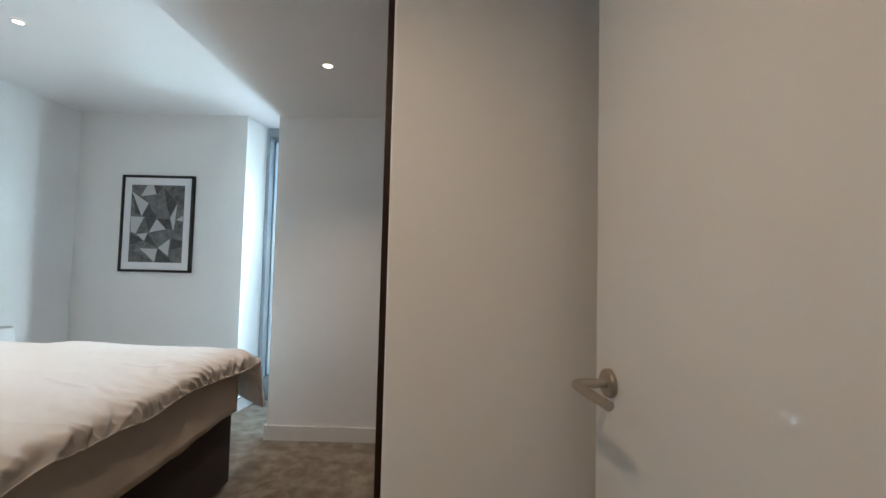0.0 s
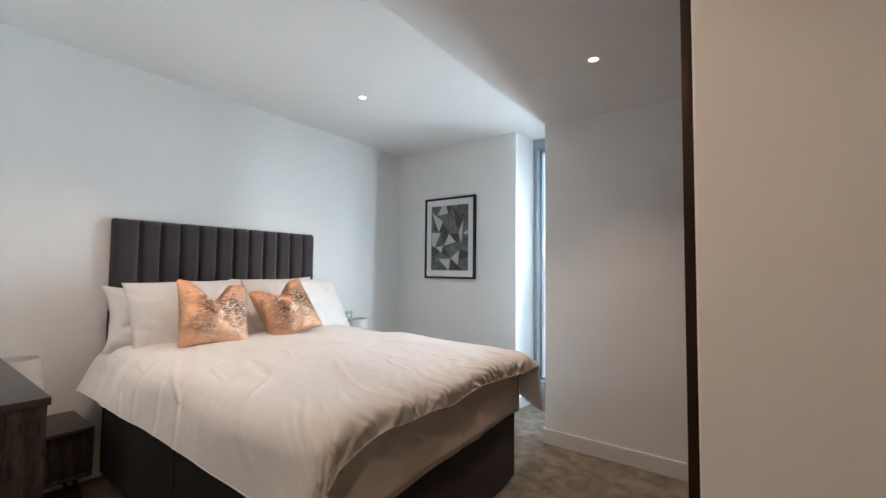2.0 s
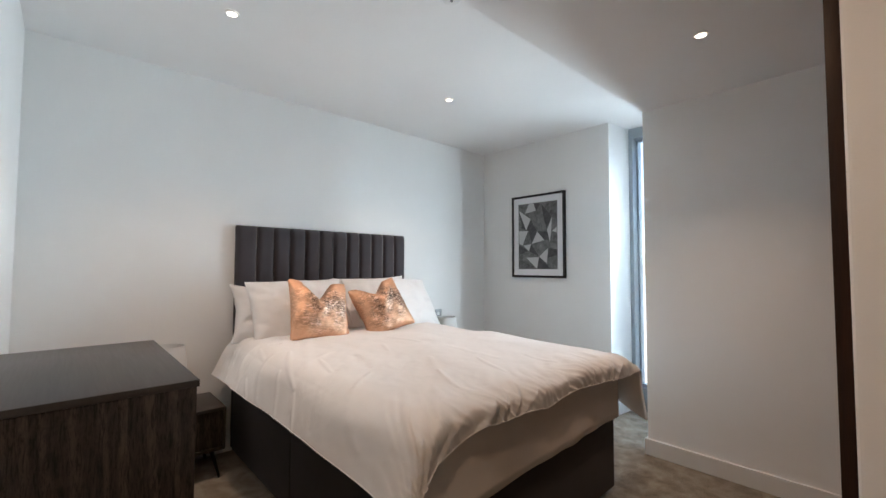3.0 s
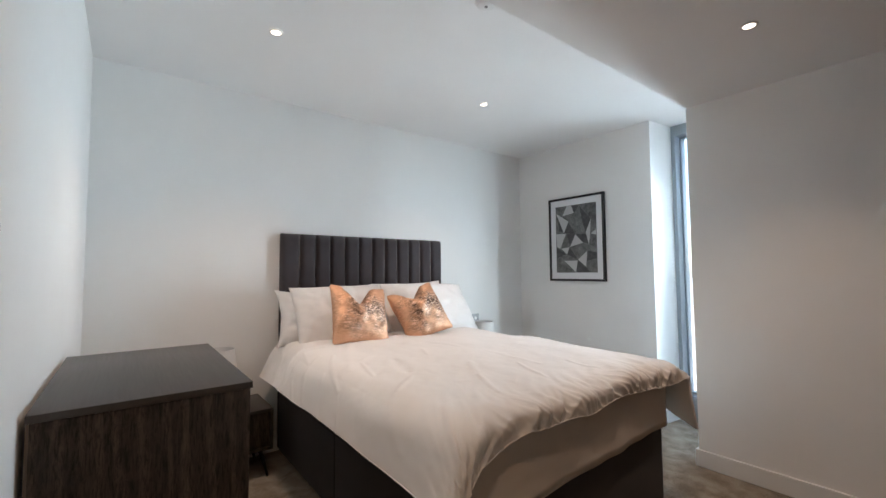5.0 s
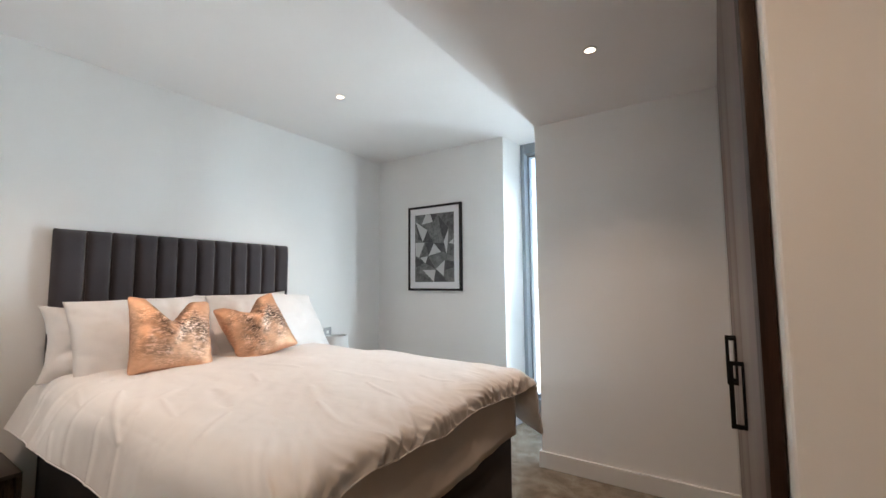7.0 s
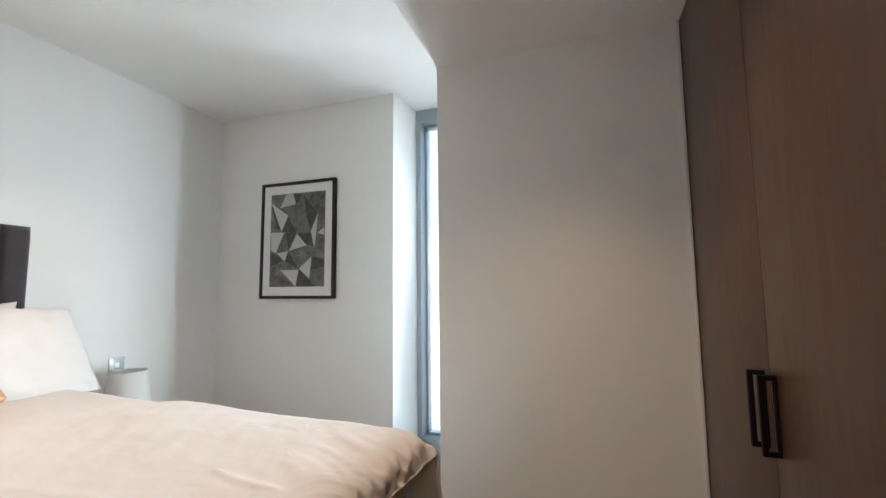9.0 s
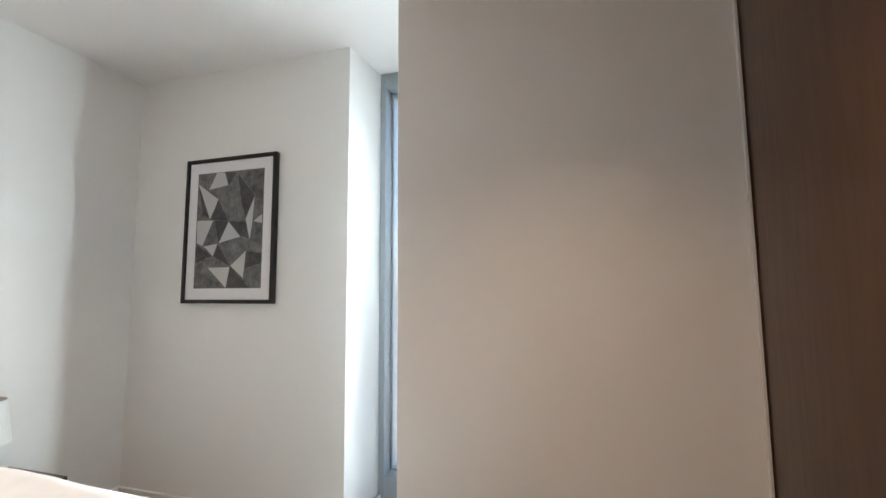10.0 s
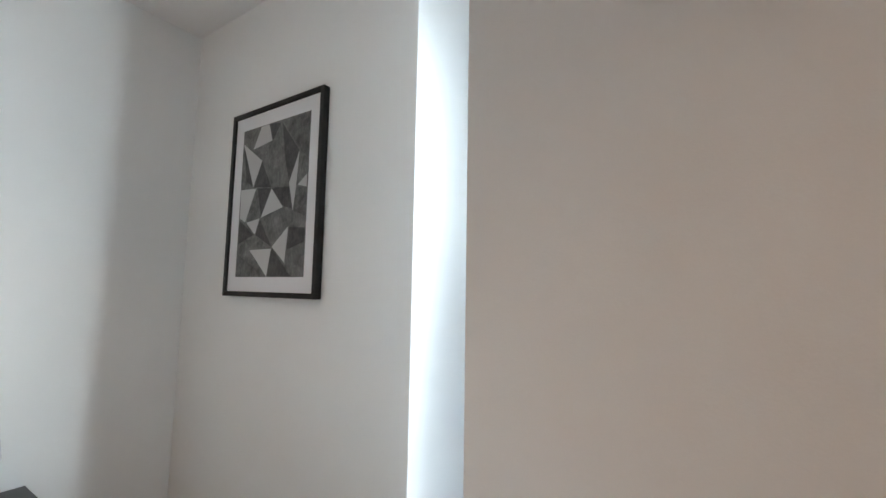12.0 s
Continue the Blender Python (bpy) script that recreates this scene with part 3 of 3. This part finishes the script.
def pressed(x, y):
    h = 0.0
    for x0, y0, x1, y1, depth, width in CREASES:
        dx, dy = x1 - x0, y1 - y0
        t = max(0.0, min(1.0, ((x - x0) * dx + (y - y0) * dy) / (dx * dx + dy * dy)))
        d = math.hypot(x - x0 - t * dx, y - y0 - t * dy) / (width * (0.35 + 0.65 * math.sin(math.pi * (0.1 + 0.8 * t))))
        if d < 2.5:
            h += 0.6 * depth * math.exp(-d * d)
    return h


def duvet():
    """A quilted cover lying over the mattress: the near side hangs in folds, the far foot corner in a flap."""
    nx, ny = 320, 320
    xh, xe, ya, yb, top = -3.02, -1.150, 0.835, 2.225, 0.772
    bm = bmesh.new()
    vs = []
    for i in range(nx + 1):
        p = i / nx
        line = []
        for j in range(ny + 1):
            q = j / ny
            far_corner = smoothstep(0.72, 1.0, q)
            foot = 0.163 + 0.008 * math.sin(q * 19) + 0.020 * far_corner + 0.09 * smoothstep(0.32, 0.0, q)
            near = 0.300 + 0.03 * smoothstep(0.5, 1, p) + 0.010 * math.sin(p * 15 + 1)
            X = xh + (xe - xh + foot) * p
            Y = ya - near + (yb - ya + near + 0.285 + 0.085 * smoothstep(0.7, 1.0, p)) * q
            over_x, over_y = max(0.0, X - xe), max(0.0, ya - Y, Y - yb)
            # past the far side the cloth hangs flat, standing out beyond the foot
            stand = over_x * smoothstep(0.0, 0.14, over_y) if Y > yb else 0.0
            over_x -= stand
            reach = math.hypot(over_x, over_y)
            share = (over_y / reach) ** 2 if reach else 0.0
            steep = 0.93 * (1 - share) + (0.66 + 0.2 * p if Y < ya else 0.90) * share
            out, drop = fold(reach, 0.10 + (0.04 * share if Y < ya else 0), steep)
            sign = -1 if Y < ya else 1
            x = min(X, xe) + 0.86 * stand + (out * over_x / reach if reach else 0)
            y = min(max(Y, ya), yb) + (sign * out * over_y / reach if reach else 0)
            side, toe = smoothstep(0.0, 0.2, over_y), smoothstep(0.0, 0.10, over_x)
            crown = 0.030 * max(0.0, math.sin(math.pi * (Y - ya + 0.1) / (yb - ya + 0.2))) ** 0.7 * smoothstep(1.02, 0.55, p)
            v = Vector((X, Y, 0))
            puff = 0.018 * noise.fractal(v * 1.7, 1, 2, 2) + 0.0022 * noise.fractal(v * 8 + Vector((3, 1, 0)), 1, 2, 3)
            drape = 0.0022 * noise.fractal(Vector((X * 5 + Y * 3, Y * 1.4 - X * 0.8, 6)), 0.9, 2, 3)
            crease = pressed(X, Y) + drape
            hem = smoothstep(-0.24, 0.06, X - xe) * (1 - 0.85 * far_corner)
            lip = smoothstep(foot - 0.20, foot - 0.03, X - xe) * (1 - 0.85 * far_corner)
            wander = noise.noise(Vector((X * 3, Y * 3, 1)))
            gather = Vector((X * 2.5, Y * 13 + X * 8 + 1.5 * wander, 5))
            fine = Vector((X * 5, Y * 24 - X * 12 + 2.5 * wander, 8))
            bunch = hem * 0.010 * noise.fractal(gather, 0.9, 2, 2) + lip * (0.010 * ridge(gather * 0.9, 0.35) + 0.007 * ridge(fine, 0.35))
            hang = side * (0.014 if Y < ya else 0.008) * (math.sin(X * 7.5 + 1.4 * math.sin(Y * 4)) + 0.9 * noise.noise(Vector((X * 4.5, Y * 1.5, 7))))
            z = top + crown - drop - 0.28 * stand + (puff + crease) * (1 - 0.6 * max(side, toe)) + bunch
            shift = hang + (0.5 * puff + 0.9 * crease) * side
            y += sign * shift if over_y else 0
            x += toe * (1.3 * bunch + 0.008 * math.sin(Y * 13 + 2 * math.sin(Y * 5))) + 0.022 * math.sin(math.pi * smoothstep(0.0, foot, over_x)) * (1 - far_corner)
            line.append(bm.verts.new((x, y, max(z, 0.05))))
        vs.append(line)
    for i in range(nx):
        for j in range(ny):
            bm.faces.new((vs[i][j], vs[i + 1][j], vs[i + 1][j + 1], vs[i][j + 1]))
    foot_edge = [v.co.copy() for v in vs[nx]]
    near_edge = [line[0].co.copy() for line in vs]
    d = thing("duvet", pose(0, 0, 0), "rumpled white cotton duvet draped over the bed", "duvet")
    cover = part("duvet_cover", bm, LINEN, d, "", 180)
    solid = cover.modifiers.new("thickness", "SOLIDIFY")
    solid.thickness, solid.offset = 0.018, -1.0
    for edge in (foot_edge, near_edge):
        part("hem_piping", tube(bmesh.new(), edge[::2], 0.0025, 8), LINEN, d, "stitched hem", 180)


duvet()


# ---------------------------------------------------------------- pillows and cushions
def pillow_mesh(w, h, t, chop=0.0, seed=0, wrinkle=0.010, ear=0.10, slump=0.0, blunt=0.0):
    """A stuffed rectangular pillow in the xz plane, thick in y, with pinched corners; chop presses the top edge into a V."""
    bm = bmesh.new()
    n = 44
    sheets = []
    for s in (1, -1):
        grid = []
        for i in range(n + 1):
            a = 2 * i / n - 1
            line = []
            for j in range(n + 1):
                c = 2 * j / n - 1
                pull_x = 1 - ear * (1 - c * c) ** 1.0 * abs(a) ** 3
                pull_z = 1 - ear * (1 - a * a) ** 1.0 * abs(c) ** 3
                body = ((1 - abs(a) ** 2.6) * (1 - abs(c) ** 2.6)) ** (0.55 - blunt)
                x, z = a * w / 2 * pull_x * (1 - slump * smoothstep(-0.2, 1, c)), c * h / 2 * pull_z * (1 - 0.8 * slump * a * a)
                corner = 1 - blunt * (abs(a) * abs(c)) ** 14
                x, z = x * corner, z * corner
                v = Vector((x * 6, z * 6, seed + s))
                edge = abs(i - n / 2) == n / 2 or abs(j - n / 2) == n / 2
                wr = 0 if edge else wrinkle * noise.fractal(v, 0.9, 2, 4) + 0.6 * wrinkle * max(0, 1 - 4 * abs(noise.noise(v * 0.8 + Vector((5, 0, 0)))))
                y = s * t / 2 * body + wr
                if chop:
                    k = smoothstep(0.62, 0.0, abs(a + 0.08)) * smoothstep(-0.7, 1.0, c)
                    z -= chop * k
                    y *= 1 + 0.45 * k
                line.append((x, y, z))
            grid.append(line)
        sheets.append(grid)
    front = [[bm.verts.new(c) for c in line] for line in sheets[0]]
    back = [[front[i][j] if i in (0, n) or j in (0, n) else bm.verts.new(sheets[1][i][j]) for j in range(n + 1)] for i in range(n + 1)]
    for g in (front, back):
        for i in range(n):
            for j in range(n):
                bm.faces.new((g[i][j], g[i + 1][j], g[i + 1][j + 1], g[i][j + 1]))
    return bm


def pillow(name, mat, label, category, group, size, centre, lean, turn=0.0, roll=0.0, chop=0.0, seed=0, wrinkle=0.010, ear=0.10, slump=0.0, blunt=0.0):
    ob = new(name, mesh_of(name, pillow_mesh(*size, chop, seed, wrinkle, ear, slump, blunt), mat, 180))
    # width along y, facing +x, leaning back against the headboard
    ob.matrix_world = Matrix.Translation(centre) @ pose(0, 0, 0, 0, 0, 90 + turn) @ pose(0, 0, 0, lean, 0, 0) @ pose(0, 0, 0, 0, roll, 0)
    return tagged(ob, label, category, group)


WHITE = ("plump white cotton pillow leaning on the headboard", "pillow", "white pillows")
pillow("pillow", LINEN, *WHITE, (0.70, 0.40, 0.19), (-2.975, 1.070, 0.920), -20, 6, 5, 0, 3, 0.026, 0.12)
pillow("pillow", LINEN, *WHITE, (0.72, 0.46, 0.15), (-2.99, 1.830, 0.955), -20, -2, -1, 0, 8)
pillow("pillow", LINEN, *WHITE, (0.73, 0.47, 0.16), (-2.86, 1.175, 0.955), -30, 0, -1, 0, 14, 0.016, 0.05, 0.02)
pillow("pillow", LINEN, *WHITE, (0.92, 0.48, 0.16), (-2.87, 1.935, 0.955), -30, 0, 2, 0, 21, 0.016, 0.05, 0.10)
GOLD = ("rose-gold metallic foil cushion with a chopped top", "cushion", "rose-gold cushions")
pillow("cushion", FOIL, *GOLD, (0.43, 0.43, 0.15), (-2.650, 1.200, 0.962), -24, 2, 7, 0.125, 31, 0.014, 0.09, 0.0, 0.05)
pillow("cushion", FOIL, *GOLD, (0.42, 0.42, 0.15), (-2.655, 1.705, 0.950), -28, -8, -16, 0.080, 40, 0.014, 0.09, 0.0, 0.05)


# ---------------------------------------------------------------- bedside tables and lamps
def bedside(yc, label):
    t = thing("bedside_table", pose(-2.945, yc, 0), label, "bedside table", "bedside tables")
    w, d, z0, z1 = 0.46, 0.385, 0.170, 0.418
    part("top_board", B(-d / 2, d / 2, -w / 2, w / 2, z1 - 0.018, z1, bevel=0.0015), DARKTOP, t)
    part("bottom_board", B(-d / 2, d / 2, -w / 2, w / 2, z0, z0 + 0.018, bevel=0.0015), DARKWOOD, t)
    for s in (-1, 1):
        part("side_board", B(-d / 2, d / 2, s * w / 2 - (0.018 if s > 0 else 0), s * w / 2 + (0.018 if s < 0 else 0), z0 + 0.018, z1 - 0.018), DARKWOOD, t)
    part("back_board", B(-d / 2, -d / 2 + 0.008, -w / 2 + 0.018, w / 2 - 0.018, z0 + 0.018, z1 - 0.018), DARKWOOD, t)
    part("drawer_front", B(d / 2 - 0.030, d / 2 - 0.010, -w / 2 + 0.020, w / 2 - 0.020, z0 + 0.020, z1 - 0.020, bevel=0.0015), DARKWOOD, t)
    for sx in (-1, 1):
        for sy in (-1, 1):
            x, y = sx * (d / 2 - 0.055), sy * (w / 2 - 0.065)
            fx, fy = x + sx * 0.030, y + sy * 0.040
            bm = tube(bmesh.new(), [(x + 0.035, y, z0), (fx + 0.006, fy, 0.014), (fx, fy, 0.006), (fx - 0.006, fy, 0.014), (x - 0.035, y, z0)], 0.006, 8)
            part("hairpin_leg", bm, BLACK, t, "black steel hairpin leg", 60)


bedside(0.435, "dark oak bedside table on black hairpin legs beside the dresser")
bedside(2.640, "dark oak bedside table on black hairpin legs by the window")


def table_lamp(x, y):
    l = thing("table_lamp", pose(x, y, 0.418), "small table lamp with a tapered white fabric shade, unlit", "lamp", "bedside lamps")
    part("lamp_base", lathe(bmesh.new(), [(0.0, 0.0), (0.055, 0.0), (0.057, 0.006), (0.052, 0.014), (0.016, 0.022), (0.011, 0.04), (0.011, 0.20), (0.0, 0.20)], 32), PLASTIC, l)
    part("shade", lathe(bmesh.new(), [(0.112, 0.185), (0.090, 0.360), (0.088, 0.360), (0.110, 0.185), (0.112, 0.185)], 48), SHADE, l, "tapered white fabric drum shade")
    part("lamp_holder", lathe(bmesh.new(), [(0.0, 0.20), (0.016, 0.20), (0.016, 0.25), (0.026, 0.275), (0.028, 0.295), (0.0, 0.32)], 20), PLASTIC, l)


table_lamp(-2.960, 0.388)
table_lamp(-2.955, 2.645)


# ---------------------------------------------------------------- dresser
def dresser():
    x0, x1, y0, y1, top = -2.250, -1.396, -0.263, 0.222, 0.927
    d = thing("dresser", pose(0, 0, 0), "dark-stained oak chest of drawers against the white wall", "dresser")
    part("top_board", B(x0 - 0.004, x1 + 0.004, y0, y1 + 0.006, top - 0.020, top, bevel=0.0018), DARKTOP, d, "flat dark top board")
    for a, b in ((x0, x0 + 0.018), (x1 - 0.018, x1)):
        part("side_panel", B(a, b, y0 + 0.008, y1, 0.0, top - 0.020, bevel=0.001), DARKWOOD, d)
    part("back_panel", B(x0 + 0.002, x1 - 0.001, y0 + 0.002, y0 + 0.008, 0.02, top - 0.021), PALE_EDGE, d, "pale raw-edged back panel")
    part("plinth", B(x0 + 0.018, x1 - 0.018, y1 - 0.030, y1 - 0.012, 0.0, 0.06), DARKWOOD, d)
    n, z = 4, 0.062
    h = (top - 0.022 - z) / n
    for i in range(n):
        part("drawer", B(x0 + 0.020, x1 - 0.020, y1 - 0.022, y1 - 0.002, z + i * h + 0.002, z + (i + 1) * h - 0.002, bevel=0.0015), DARKWOOD, d)


dresser()


# ---------------------------------------------------------------- wall fittings
def socket():
    s = thing("wall_socket", pose(X_BED, 2.700, 0.790), "brushed steel switched socket plate above the bedside table", "socket")
    part("plate", B(0, 0.006, -0.043, 0.043, -0.043, 0.043, bevel=0.0015), STEEL, s)
    part("insert", B(0.006, 0.0085, -0.013, 0.013, -0.014, 0.014, bevel=0.001), PLASTIC, s, "white rocker insert")
    for y in (-0.030, 0.030):
        part("screw", lathe(bmesh.new(), [(0, 0.0015), (0.003, 0.0015), (0.003, 0)], 12), STEEL, s).matrix_local = pose(0.006, y, 0, 0, 90, 0)


socket()


def thermostat():
    t = thing("wall_thermostat", pose(-0.945, Y_DOOR, 1.304), "white wall thermostat with a grey display", "thermostat")
    part("case", B(-0.075, 0.075, 0, 0.022, -0.049, 0.049, bevel=0.003), PLASTIC, t)
    part("display", B(-0.060, 0.060, 0.022, 0.0235, -0.032, 0.033, bevel=0.0005), SCREEN, t, "grey display")
    part("status_light", B(-0.004, 0.004, 0.022, 0.0235, 0.040, 0.043), SCREEN, t)
    c = thing("control_panel", pose(-0.945, Y_DOOR, 1.224), "white plastic dial control below the thermostat", "control")
    part("case", B(-0.065, 0.065, 0, 0.018, -0.029, 0.029, bevel=0.003), PLASTIC, c)
    dial = lathe(bmesh.new(), [(0, 0.012), (0.018, 0.012), (0.021, 0.008), (0.021, 0.0)], 32)
    part("dial", dial, PLASTIC, c).matrix_local = pose(0, 0.018, 0, -90, 0, 0)


thermostat()

# ---------------------------------------------------------------- distance outside
# the distance haze is put into the ground's pale colour
structure("ground", B(-900, 900, 4.2, 2000, -32.0, -31.0), paint("hazy_ground", (0.30, 0.32, 0.31), (0.40, 0.41, 0.40), 0.9, 0.2, 0.0), "hazy ground far below the window", "ground")


def tower(x, y, w, d, h):
    t = thing("apartment_building", pose(x, y, -31), "pale apartment building seen far off through the window", "building", "far buildings")
    part("wall", B(-w / 2, w / 2, -d / 2, d / 2, 0, h), RENDERED, t)
    part("roof", B(-w / 2 - 0.3, w / 2 + 0.3, -d / 2 - 0.3, d / 2 + 0.3, h, h + 0.6), CONCRETE, t)
    for f in range(int(h // 3.2)):
        for k in range(int(w // 4)):
            x0 = -w / 2 + 1 + k * 4
            part("window", B(x0, x0 + 2, -d / 2 - 0.12, -d / 2 + 0.1, 1 + f * 3.2, 2.8 + f * 3.2), DARKGLASS, t, "", None)


RENDERED = paint("pale_render", (0.50, 0.49, 0.47), (0.58, 0.57, 0.55), 0.8, 3, 0.1)
CONCRETE = paint("concrete", (0.35, 0.35, 0.34), (0.42, 0.42, 0.41), 0.85, 5, 0.1)
DARKGLASS = paint("far_window_glass", (0.36, 0.38, 0.39), (0.42, 0.44, 0.45), 0.3, 2, 0.0)
tower(-70, 110, 24, 16, 29)
tower(-40, 130, 20, 14, 22)
tower(-105, 150, 28, 18, 27)
